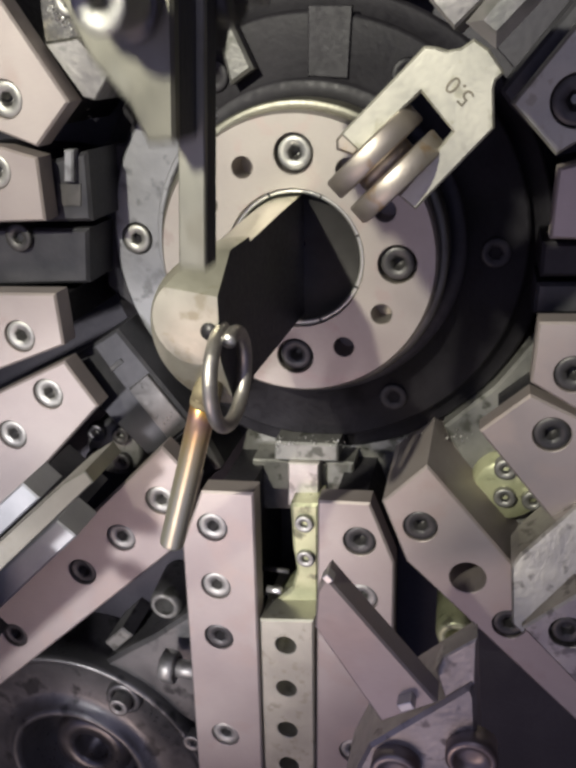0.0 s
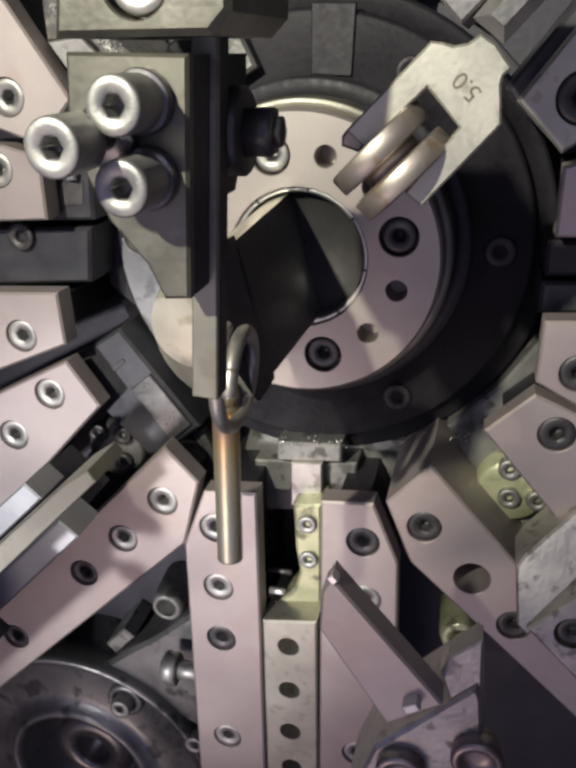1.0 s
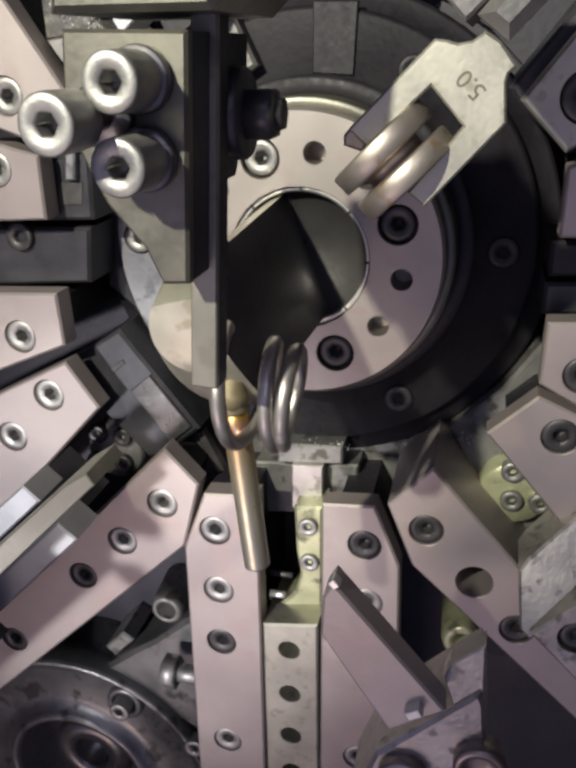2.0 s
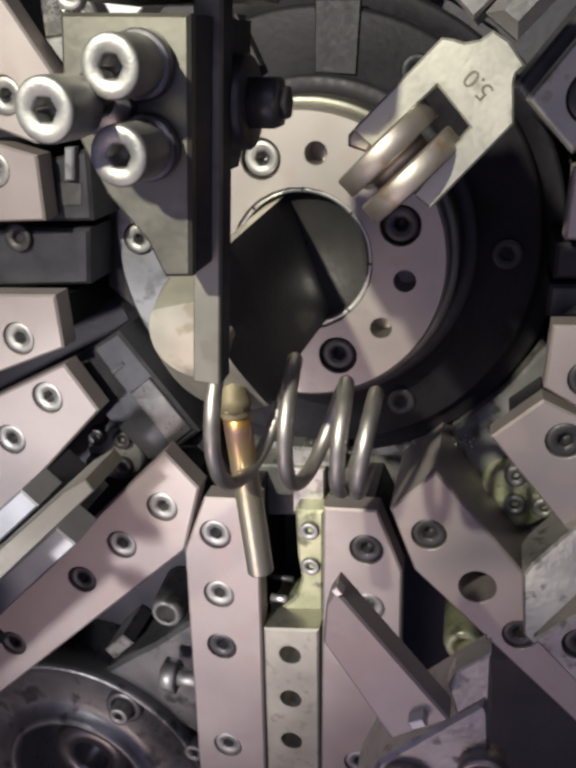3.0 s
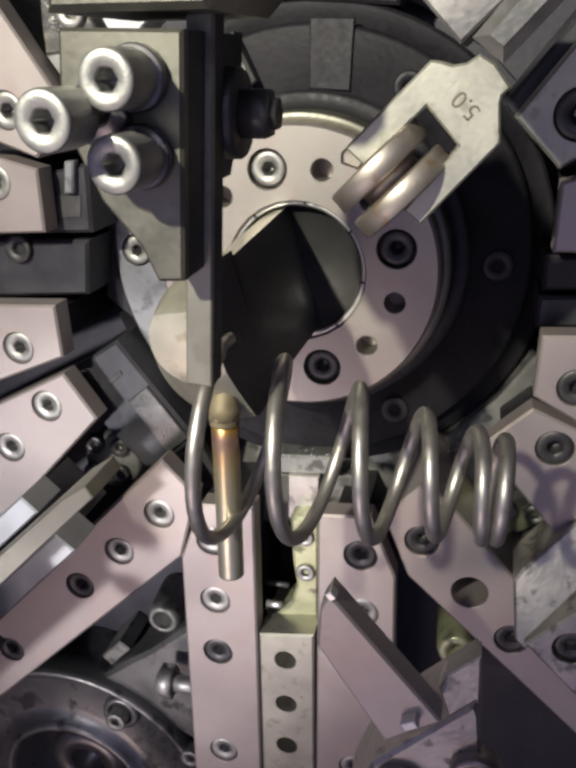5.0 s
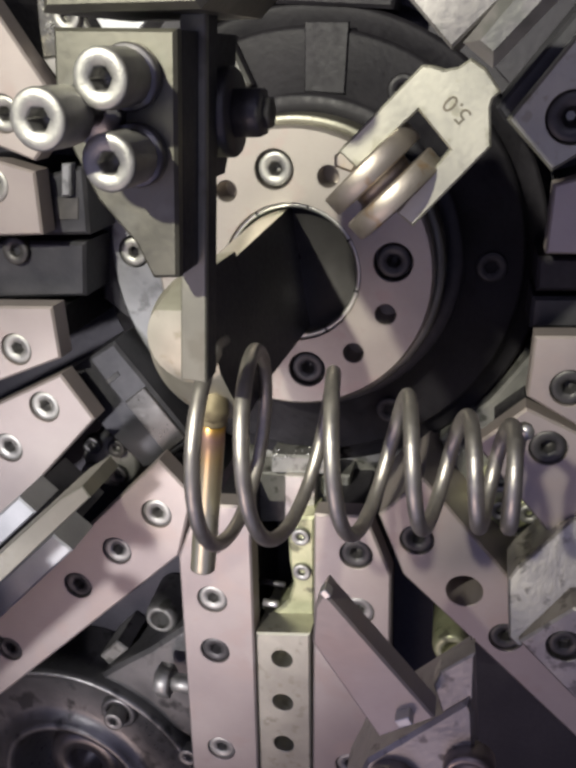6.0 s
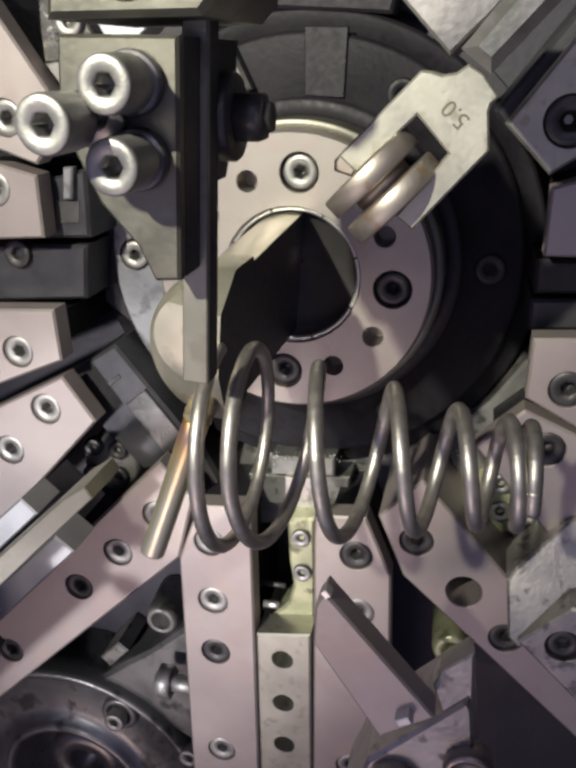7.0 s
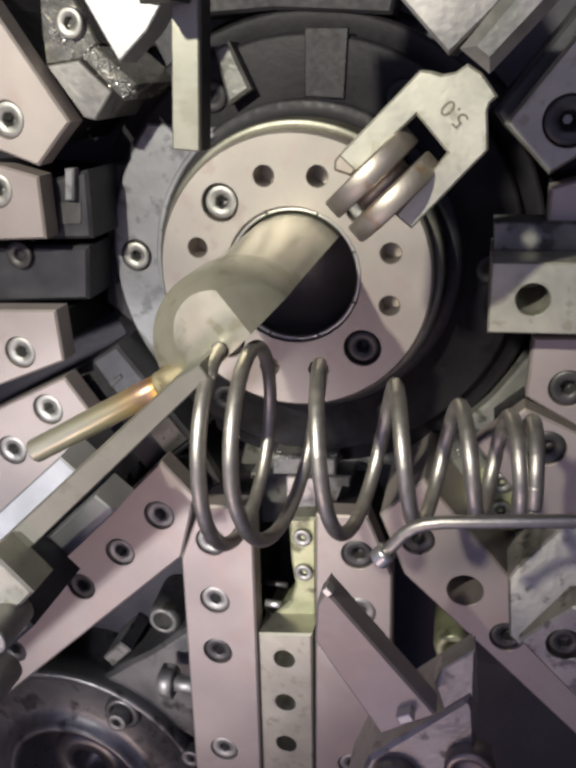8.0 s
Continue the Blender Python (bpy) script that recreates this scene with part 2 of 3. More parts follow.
def screw(parent, x, z, y, r, mat=None, height=None, turn=0.0, label=""):
    """A socket head cap screw facing the operator, its top at y."""
    mat = mat or SCREW
    h = height or r * 1.1
    key = (r, h, mat.name)
    if key not in SCREW_MESH:
        bm = bmesh.new()
        n = 36
        hexr = r * 0.40

        def ring(rad, a, six=False):
            out = []
            for i in range(n):
                ang = math.tau * i / n
                q = rad
                if six:
                    q = rad * math.cos(math.pi / 6) / math.cos((ang % (math.pi / 3)) - math.pi / 6)
                elif rad == r and a > r * 0.25 and i % 2:
                    q = rad * 0.975
                out.append(bm.verts.new((q * math.cos(ang), a, q * math.sin(ang))))
            return out

        rings = [ring(r, h), ring(r, r * 0.26), ring(r * 0.985, r * 0.09), ring(r * 0.91, 0), ring(r * 0.68, 0),
                 ring(hexr * 1.12, 0.05 * r), ring(hexr, r * 0.12, True), ring(hexr, r * 0.75, True), ring(hexr * 0.2, r * 0.9)]
        for a, b in zip(rings, rings[1:]):
            for i in range(n):
                bm.faces.new((a[i - 1], a[i], b[i], b[i - 1]))
        bm.faces.new(rings[-1])
        smooth(bm, 30)
        # inner socket faces take a darker material, their recess shade in colour
        for f in bm.faces:
            c = f.calc_center_median()
            f.material_index = int(c.y > r * 0.3 and math.hypot(c.x, c.z) < hexr * 1.02)
        bmesh.ops.recalc_face_normals(bm, faces=bm.faces)
        bmesh.ops.scale(bm, vec=(MM, MM, MM), verts=bm.verts)
        me = bpy.data.meshes.new("screw")
        bm.to_mesh(me)
        bm.free()
        me.materials.append(mat)
        me.materials.append(BLACK if mat is BLACK else SOCKET)
        SCREW_MESH[key] = me
    ob = new("screw", SCREW_MESH[key])
    ob.parent = parent
    top, shift = parent, Vector((0, 0, 0))
    while top is not None:
        shift += top.location
        top = top.parent
    ob.matrix_basis = Matrix.Translation(Vector((x, y, z)) * MM - shift) @ Matrix.Rotation(turn, 4, "Y")
    if label:
        ob["label"] = label
    return ob


# ---- the setting ----
AX, AZ = 3.0, 14.0          # spindle axis
bm = plate([(-420, -520), (420, -520), (420, 420), (-420, 420)], 78, 20, 1.0, [(AX, AZ, 118, 8)])
tagged(part("wall_back", bm, BACK_IRON), "dark oily cast iron front plate of the machine", "machine plate", kind="structure")

WALL = material("painted_sheet", (0.10, 0.10, 0.11), (0.16, 0.155, 0.16), 0.0, 0.6, 0.8, stain=4, grain=80, bump=0.1)
# panels out of view, added so that metal reflects closed dark surroundings
tagged(part("wall_side_1", box(-440, -420, -300, 98, -520, 420, 2), WALL), "unseen sheet side wall added to shape the light", "guard panel", kind="structure")
# runs further forward to keep stray light off right-facing faces
tagged(part("wall_side_2", box(420, 440, -1000, 98, -520, 420, 2), WALL), "unseen sheet side wall added to shape the light", "guard panel", kind="structure")
tagged(part("ceiling", box(-440, 440, -300, 98, 420, 440, 2), WALL), "unseen sheet top added to close off light", "guard panel", kind="structure")
tagged(part("floor", box(-440, 440, -300, 98, -540, -520, 2), WALL), "unseen sheet tray added below to close off light", "tray", kind="structure")

# ---- spindle flange ----
fl = thing("spindle_flange", (AX, 60, AZ), "dark oily round flange with socket screws around the spindle", "flange")
bm = lathe([(65, 70), (65, 42), (66, 40), (73, 40), (74.5, 41), (75, 45), (100, 45), (102, 47), (102, 52), (110, 52), (112, 54), (112, 78)], 96, "y", (AX, 0, AZ), caps=False)
part("flange_body", bm, DARK, fl)
bm = lathe([(61, 42), (61, 25), (66.2, 25), (67, 25.8), (67, 42)], 160, "y", (AX, 0, AZ), caps=False)
part("flange_collar", bm, HOLDER, fl, "dull steel collar")
for k in (0, 1, 2, 4, 5):
    a = math.tau * k / 6
    screw(fl, AX + 87 * math.cos(a), AZ + 87 * math.sin(a), 43.5, 7.2, DARK, turn=k)

# ---- spindle: turning ring, mandrel and pin ----
sp = thing("coiling_spindle", (AX, 0, AZ), "turning steel spindle with bolted ring, mandrel head and pin", "spindle")
holes = []
for k in range(12):
    a = math.radians(90 + 30 * k)
    holes.append((AX + 45.6 * math.cos(a), AZ + 45.6 * math.sin(a), 8.8 if k % 3 == 0 else 4.9, 9 if k % 3 == 0 else 14))
o = circle(AX, AZ, 63, 96)
bm = plate(o, 15, 26, 1.2, holes + [(AX, AZ, 31.5, 20)])
smooth(bm, 30)
part("ring", bm, RING, sp, "turned steel ring with bolts and holes")
for k in range(4):
    a = math.radians(90 + 90 * k)
    # bright and black copies of one screw stand for lit and shaded
    screw(sp, AX + 45.6 * math.cos(a), AZ + 45.6 * math.sin(a), 16.8, 7.6, SCREW if k < 2 else BLACK, turn=k * 0.7 + 0.2)
bm = lathe([(31.3, 30), (31.3, 18), (31.0, 17), (29.3, 17), (28.8, 18), (28.8, 34)], 72, "y", (AX, 0, AZ), caps=False)
part("bushing", bm, BRIGHT, sp, "thin worn bushing")
part("bore_liner", lathe([(28.7, 18), (28.7, 26), (0.5, 26)], 64, "y", (AX, 0, AZ), caps=False), OILED, sp, "dark oily bore face")
for k in range(8):
    a = math.tau * (k + 0.5) / 8
    part("bushing_notch", box(-0.5, 0.5, 16.6, 18, 28.9, 31.2, 0.1, Matrix.Translation((AX, 0, AZ)) @ Matrix.Rotation(a, 4, "Y")), BLACK, sp)


def half(bm, x):
    """Grinds a round bar flat at x."""
    bmesh.ops.bisect_plane(bm, geom=bm.verts[:] + bm.edges[:] + bm.faces[:], plane_co=(x, 0, AZ), plane_no=(1, 0, 0), clear_outer=True)
    bmesh.ops.remove_doubles(bm, verts=bm.verts, dist=0.001)
    bmesh.ops.holes_fill(bm, edges=[e for e in bm.edges if e.is_boundary], sides=0)
    bmesh.ops.recalc_face_normals(bm, faces=bm.faces)
    for e in bm.edges:
        if len(e.link_faces) == 2 and e.calc_face_angle(0) > radians(35):
            e.smooth = False
    # faces on the flat get the dark second material, standing for shade
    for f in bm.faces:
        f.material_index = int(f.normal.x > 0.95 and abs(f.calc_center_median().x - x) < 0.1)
    return bm


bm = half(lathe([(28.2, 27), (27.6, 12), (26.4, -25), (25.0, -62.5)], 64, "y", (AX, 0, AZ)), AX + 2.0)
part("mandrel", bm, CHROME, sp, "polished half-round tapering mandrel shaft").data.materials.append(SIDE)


def loft(sections, n=56):
    """Skins circles (x, z, radius, y) that face the operator."""
    bm = bmesh.new()
    rings = [[bm.verts.new((p[0], y, p[1])) for p in circle(x, z, r, n)] for x, z, r, y in sections]
    for a, b in zip(rings, rings[1:]):
        for i in range(n):
            bm.faces.new((a[i - 1], a[i], b[i], b[i - 1]))
    bm.faces.new(rings[0])
    bm.faces.new(rings[-1])
    smooth(bm, 24)
    return bm


bm = loft([(AX, AZ, 26.2, -60), (AX, AZ, 27.0, -61), (AX, AZ, 27.4, -80), (AX - 0.4, AZ + 0.5, 26.4, -84), (AX - 5.6, AZ + 7.0, 15.0, -96.2), (AX - 5.9, AZ + 7.6, 14.2, -97)])
bmesh.ops.bisect_plane(bm, geom=bm.verts[:] + bm.edges[:] + bm.faces[:], plane_co=(AX - 6, -92, AZ + 20.8), plane_no=(0.1, -0.6, 0.79), clear_outer=True)
bmesh.ops.holes_fill(bm, edges=[e for e in bm.edges if e.is_boundary], sides=0)
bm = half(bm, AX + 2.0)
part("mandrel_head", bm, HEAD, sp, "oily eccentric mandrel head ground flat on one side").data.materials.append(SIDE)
part("wire_guide", tube([(AX - 1.2, -88, AZ + 4.5), (AX - 1.2, -97.4, AZ + 4.5)], 2.9, 20), BLACK, sp, "dark wire outlet")

a = math.radians(-105.4)
d = Vector((math.cos(a), 0, math.sin(a)))
c0 = Vector((AX, -91, AZ))
HEAT = heat_tint("heat_tinted_pin", d, c0.dot(d))
bm = tube([c0 + d * 5 + Vector((0, 7, 0)), c0 + d * 14 + Vector((0, 3, 0)), c0 + d * 20, c0 + d * 22.4], 5.8, 6)
for v in bm.verts:
    h = (v.co - c0).dot(d)
    side = v.co - c0 - d * h
    v.co = c0 + d * h + side * (0.3 + 0.7 * min(1.0, max(0.0, (h - 5) / 15)))
part("pin_boss", bm, BOSS, sp, "tapered tan boss of the pin")
part("pin_collar", tube([c0 + d * 21.6, c0 + d * 22.2, c0 + d * 24.2, c0 + d * 24.8], 5.0, 28), BOSS, sp)
part("pin", tube([c0 + d * 20, c0 + d * 34, c0 + d * 50, c0 + d * 66, c0 + d * 84.0, c0 + d * 84.6], 4.6, 28), HEAT, sp, "round steel pin with straw and purple heat tint near its root")

# ---- bars ----
def bar(name, outline, screws, label, mat=GROUND, y=0, thick=12, plain=(), r=8.4, rail=True, group="tool slides round the spindle", smat=None):
    cx = sum(p[0] for p in outline) / len(outline)
    cz = sum(p[1] for p in outline) / len(outline)
    t = thing(name, (cx, y + thick, cz), label, "tool slide", group)
    hs = [(x, z, r, 9) for x, z in screws] + [(x, z, q, dd) for x, z, q, dd in plain]
    part("body", plate(outline, y, thick, 1.0, hs), mat, t)
    for i, (x, z) in enumerate(screws):
        screw(t, x, z, y + 0.9, r - 0.45, smat[i] if smat else SCREW, turn=i * 1.1 + cx)
    if rail:
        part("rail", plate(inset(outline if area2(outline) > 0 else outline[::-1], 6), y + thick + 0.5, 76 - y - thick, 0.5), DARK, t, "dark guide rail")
    return t


bar("tool_slide", [(-42.3, -101.4), (-15.2, -99.3), (-15.3, -282.3), (-16.1, -336.0), (-55.8, -347.7), (-55.1, -292.5), (-54.4, -134.1)],
    [(-37.5, -121.9), (-37.3, -158.0), (-37.3, -191.5), (-36.9, -261.7)], "ground steel slide bar with four socket screws, chamfered end", smat=[SCREW, SCREW, BLACK, SCREW])
bar("tool_slide", [(16.8, -99.2), (41.9, -97.3), (54.7, -129.1), (55.8, -170.3), (58.7, -263.3), (60.6, -313.3), (16.2, -326.4)],
    [(37.5, -119.3), (39.3, -152.6), (37.4, -256.6)], "ground steel slide bar with socket screws beside the centre bar", smat=[BLACK, SCREW, SCREW])
bar("tool_slide", [(47.6, -95.7), (67.3, -73.9), (112.0, -124.2), (200.7, -224.1), (191.1, -248.4), (60.5, -127.3)],
    [(66.0, -106.9), (110.9, -155.6)], "slanting ground steel slide bar with screws and a plain hole", thick=74, rail=False, plain=[(*(89.6, -132.0), 8.9, 60)], smat=[BLACK, BLACK])
bar("tool_slide", [(108.3, -35.3), (88.7, -54.4), (153.8, -129.6), (179.1, -96.8), (173.5, -63.7)],
    [(119.0, -53.1)], "slanting ground steel slide bar with bright edges", smat=[BLACK])
bar("tool_slide", [(108.3, -3.2), (107.8, -30.0), (142.6, -48.7), (170.5, -45.8), (162.8, 0.1)],
    [(124.5, -24.8)], "level ground steel slide bar with dark screw", smat=[BLACK])
bar("tool_slide", [(89.8, 80.4), (107.5, 62.2), (133.2, 79.3), (125.8, 129.0)],
    [(112.9, 81.7)], "bright steel slide bar with pointed end", mat=TOOL, smat=[BLACK], r=10)
bar("tool_slide", [(108.9, 57.4), (108.7, 30.9), (140.3, 31.4), (135.2, 65.8)], [], "brownish steel slide block", mat=GROUND)
# the two lower screws are black in place of shade on them
bar("tool_slide", [(-61.2, -78.6), (-44.6, -96.6), (-54.3, -133.5), (-181.1, -256.1), (-270.1, -339.7), (-284.2, -303.4), (-170.0, -192.2)],
    [(-64.6, -109.9), (-88.7, -135.5), (-114.2, -161.4), (-164.1, -214.2)], "slanting ground steel slide bar with four socket screws", smat=[SCREW, SCREW, BLACK, BLACK])
bar("tool_slide", [(-211.8, -91.6), (-146.5, -56.9), (-108.5, -37.5), (-93.1, -60.0), (-138.0, -108.2), (-234.5, -188.5)],
    [(-119.6, -55.8), (-143.5, -80.9)], "slanting ground steel slide bar with two bright screws")
bar("tool_slide", [(-192.0, -7.6), (-108.5, -3.6), (-107.4, -29.1), (-206.9, -70.8)],
    [(-130.5, -26.3)], "level ground steel slide bar with one bright screw")
bar("tool_slide", [(-153.4, 156.4), (-122.7, 131.0), (-90.2, 81.0), (-107.8, 62.5), (-170.3, 84.5)],
    [(-120.0, 81.9)], "ground steel slide bar with slanted flank", smat=[SCREW])
bar("tool_slide", [(-175.2, 63.7), (-125.7, 62.3), (-108.5, 58.0), (-108.5, 30.2), (-184.2, 25.7)],
    [(-130.5, 51.7)], "ground steel slide block with one screw", smat=[SCREW])
bar("tool_slide", [(-14.4, -176.3), (14.6, -171.9), (15.4, -275.5), (15.4, -327.9), (-15.2, -337.0), (-14.4, -283.2)], [], "greenish steel centre bar with a row of tapped holes", y=1,
    plain=[(*(-0.5, -190.9), 6.0, 20), (*(-0.4, -220.5), 6.0, 20), (*(-0.2, -250.3), 6.0, 20), (*(0.3, -277.1), 6.0, 20)], mat=TOOL, thick=40)

# ---- forked roller holder ----
FY = -95
fk = thing("roller_fork", (70, FY + 14, 70), "bright steel fork stamped 5.0 holding a grooved roller", "roller fork")
fork = [(42.5, 78.4), (64.4, 100.6), (67.1, 100.3), (70.1, 99.4), (73.8, 100.0), (76.8, 102.1), (80.8, 99.6), (85.2, 93.9), (83.2, 92.1), (82.8, 90.1), (83.8, 80.3), (64.1, 58.2), (59.2, 62.0), (73.0, 79.3), (64.0, 89.3), (47.8, 73.8)]
part("fork", plate(fork, FY, 14, 0.6), TOOL, fk)
part("prong_tip", plate([(43.9, 80.3), (40.6, 76.6), (40.6, 73.7), (46.0, 72.0), (49.5, 77.9)], -91, 9, 0.8), ROLL, fk, "worn rounded prong tip")
part("shank", plate([(74.7, 105.7), (82.6, 99.6), (104.1, 122.9), (95.3, 130.6)], FY - 8, 22, 3.0), CAST, fk, "grey square shank")
part("guide_block", plate([(58.9, 117.7), (71.9, 104.2), (82.6, 114.7), (97.3, 132.6), (43.2, 135.1)], FY - 4, 60, 0.8), CAST, fk, "grey steel guide block")

RD = (Vector((44.4, 80.9)) - Vector((64.4, 100.6))).normalized()
RA = Vector((RD.y, -RD.x))
rc = Vector((54.6, 69.5))
bm = lathe([(5, -8), (15.2, -8), (15.8, -7.4), (15.8, -2.3), (15.3, -1.8), (9, -1.5), (9, 1.5), (15.3, 1.8), (15.8, 2.3), (15.8, 7.4), (15.2, 8), (5, 8)], 56, "x")
bmesh.ops.transform(bm, matrix=Matrix.Translation((rc.x, FY + 7, rc.y)) @ Matrix.Rotation(-math.atan2(RA.y, RA.x), 4, "Y"), verts=bm.verts)
part("roller", bm, ROLL, fk, "polished grooved roller with worn brown band")
text = bpy.data.curves.new("stamp", "FONT")
text.body, text.size, text.extrude = "5.0", 0.0064, 0.00006
text.align_x = text.align_y = "CENTER"
tob = new("stamp", text)
mesh = bpy.data.meshes.new_from_object(tob)
bpy.data.objects.remove(tob)
mesh.materials.clear()
mesh.materials.append(INK)
stamp = new("stamped_size", mesh)
stamp.parent = fk
tx, tz = (74.2, 89.6)
stamp.matrix_basis = Matrix.Translation(Vector((tx, FY - 0.1, tz)) * MM - fk.location) @ Matrix.Rotation(radians(-137), 4, "Y") @ Matrix.Rotation(radians(90), 4, "X")
stamp["label"] = "stamped marking 5.0"

# ---- upper cutter slide ----
cu = thing("cutter_slide", (0, -130, 60), "vertical cutter slide with blade and three bright cap screws", "cutter slide")
part("blade", plate([(16.1, 136.7), (22.0, 136.3), (15.8, 14.2), (8.7, 14.7)], -136, 2, 0.4), BLADE, cu, "flat cutter blade")
# separate dark part behind the blade face, holding the flank's shade in colour
part("blade_back", plate([(16.2, 136.6), (22.1, 136.2), (15.9, 14.3), (8.8, 14.8)], -134, 6, 0.2), SIDE, cu, "blade flank with shade in its colour")
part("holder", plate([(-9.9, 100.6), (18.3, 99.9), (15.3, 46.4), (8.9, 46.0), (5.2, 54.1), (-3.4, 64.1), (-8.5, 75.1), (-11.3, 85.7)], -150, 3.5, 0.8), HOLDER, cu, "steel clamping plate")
# plate outline repeated in dark material, so its flank reads as shaded
part("clamp_body", plate([(-9.7, 100.4), (18.4, 99.7), (15.4, 46.6), (9.0, 46.2), (5.4, 54.3), (-3.2, 64.3), (-8.3, 75.3), (-11.1, 85.9)], -146.5, 10.3, 0.3), SIDE, cu, "clamp flank with shade in its colour")
part("holder_back", plate([(-15.5, 100.1), (18.0, 99.7), (16.8, 78.3), (13.5, 64.7), (-8.0, 66.4), (-13.6, 74.5)], -127.5, 22, 0.8), SIDE, cu, "dark clamp body with shade in its colour")
part("carriage", plate([(-6.1, 126.3), (30.3, 124.6), (29.5, 107.5), (25.2, 103.2), (-9.6, 103.2)], -155, 48, 1.5, [(*(9.5, 113.6), 7.6, 8)]), HOLDER, cu, "worn steel carriage block")
sx, sz = (9.5, 113.6)
screw(cu, sx, sz, -153, 6.6, SCREW)
for x, z, y in ((7.7, 90.5, -166), (-1.3, 83.4, -176), (7.8, 74.3, -166)):
    screw(cu, x, z, y, 6.1, SCREW, 12, label="bright zinc cap screw")
    part("screw_shank", tube([(x, y + 11, z), (x, -149, z)], 3.1, 20), OILED, cu)
    part("screw_washer", lathe([(7.0, -150.2), (7.0, -152.4), (6.6, -153)], 32, "y", (x, 0, z)), OILED, cu)
x, z = (15.2, 81.4)
# nut and washer coloured dark for the shade on this side
part("nut", lathe([(6.6, x + 6), (6.6, x + 12.5), (6.0, x + 13.4), (4.2, x + 13.6), (4.2, x + 15), (3.6, x + 15.5)], 6, "x", (0, -118, z)), BLACK, cu, "hexagon nut with shade in its colour")
part("washer", lathe([(11, x - 1), (11, x + 5.5), (10.4, x + 6.2)], 40, "x", (0, -118, z)), BLACK, cu)

# ---- lower cutter, waiting behind the slanting bar, and its cheeks ----
lc = thing("lower_cutter", (-80, -100, -70), "slanting cutter blade between bare aluminium cheeks", "cutter slide")
part("blade", plate([(-37.7, -26.5), (-35.0, -30.4), (-172.7, -168.8), (-178.7, -158.9), (-46.3, -32.4), (-42.0, -29.4)], -115, 22, 0.4), BLADE, lc, "flat bright cutter blade")
# block added under the cap so its shadow falls on the slanting bar
part("carrier", plate([(-136.9, -126.2), (-116.9, -145.8), (-221.9, -252.9), (-241.9, -233.3)], -104, 40, 1.5), SIDE, lc, "dark carrier block added to shade the slanting bar")
part("cap", plate([(-110.8, -94.4), (-97.4, -108.9), (-131.8, -146.0), (-145.5, -128.6)], -128, 14, 1.0), TOOL, lc, "steel clamp cap")
for p in ((-108.8, -121.2), (-117.5, -149.1)):
    screw(lc, p[0], p[1], -140, 6.4, SCREW, 18)

cg = thing("cutter_guide", (-80, -60, -70), "bare aluminium guide cheeks of the slanting cutter", "cutter guide")
part("cheek", plate([(-99.0, -68.8), (-91.8, -75.5), (-252.2, -230.8), (-261.6, -218.7)], -62, 20, 0.8), ALU, cg)
part("cheek", plate([(-85.1, -85.4), (-76.7, -92.5), (-232.5, -251.6), (-242.1, -239.3)], -62, 20, 0.8), ALU, cg)
part("cheek_base", plate([(-104.9, -76.3), (-86.2, -93.6), (-234.9, -253.9), (-259.6, -227.2)], -41, 30, 0.8), SIDE, cg, "dark clamp under the cheeks")

# ---- right slide that comes in at the end ----
rs = thing("stop_slide", (120, -20, 15), "bright steel stop block with a tapped hole", "stop slide")
part("block", plate([(88.5, 33.4), (154.9, 35.2), (159.3, 8.2), (89.2, 5.7)], -25, 44, 0.7, [(*(104.7, 19.7), 6.6, 40)]), TOOL, rs)
part("upper_step", plate([(88.6, 44.2), (157.3, 46.2), (159.2, 34.4), (89.5, 33.3)], -4.5, 18, 0.6), IRON, rs, "oily steel step")

# ---- ejector hook that comes in at the end ----
hk = thing("ejector_rod", (90, -130, -30), "bent round steel ejector rod with bright cut end", "rod")
a0, a1, a2, a3 = [Vector((p[0], -135, p[1])) for p in ((62.5, -27.0), (70.2, -16.3), (76.1, -13.4), (170.5, -0.4))]
bm = tube([a0, a0.lerp(a1, 0.5), a0.lerp(a1, 0.85), a1 * 0.7 + a2 * 0.3, a1 * 0.25 + a2 * 0.75, a2 * 0.97 + a3 * 0.03, a3], 1.9, 14)
part("rod", bm, WIRE, hk)
bm = tube([a0 + (a0 - a1) * 0.05, a0 + (a0 - a1) * 0.02, a0 + (a1 - a0) * 0.18, a0 + (a1 - a0) * 0.26], 3.1, 18)
part("tip", bm, BRIGHT, hk, "bright cut tip")

# ---- lower right bending tool ----
bt = thing("bending_tool", (60, -60, -100), "slanting bending tool bar clamped in a steel block", "bending tool")
part("bar", plate([(43.0, -57.0), (81.0, -101.8), (62.8, -114.5), (39.1, -78.1), (39.9, -63.0)], -113, 10, 0.8), GROUND, bt, "pinkish ground tool bar")
part("tip", box(-1.7, 1.7, -2.4, 2, -1.4, 1.4, 0.5, Matrix.Translation(((43.6, -56.8)[0], -112, (43.6, -56.8)[1])) @ Matrix.Rotation(radians(48), 4, "Y")), BRIGHT, bt, "bright worn tip")
part("clamp_block", plate([(57.6, -137.4), (91.9, -101.1), (93.8, -106.7), (98.8, -154.2), (47.0, -168.9)], -103, 34, 1.4), WORN, bt, "scratched steel clamp block")
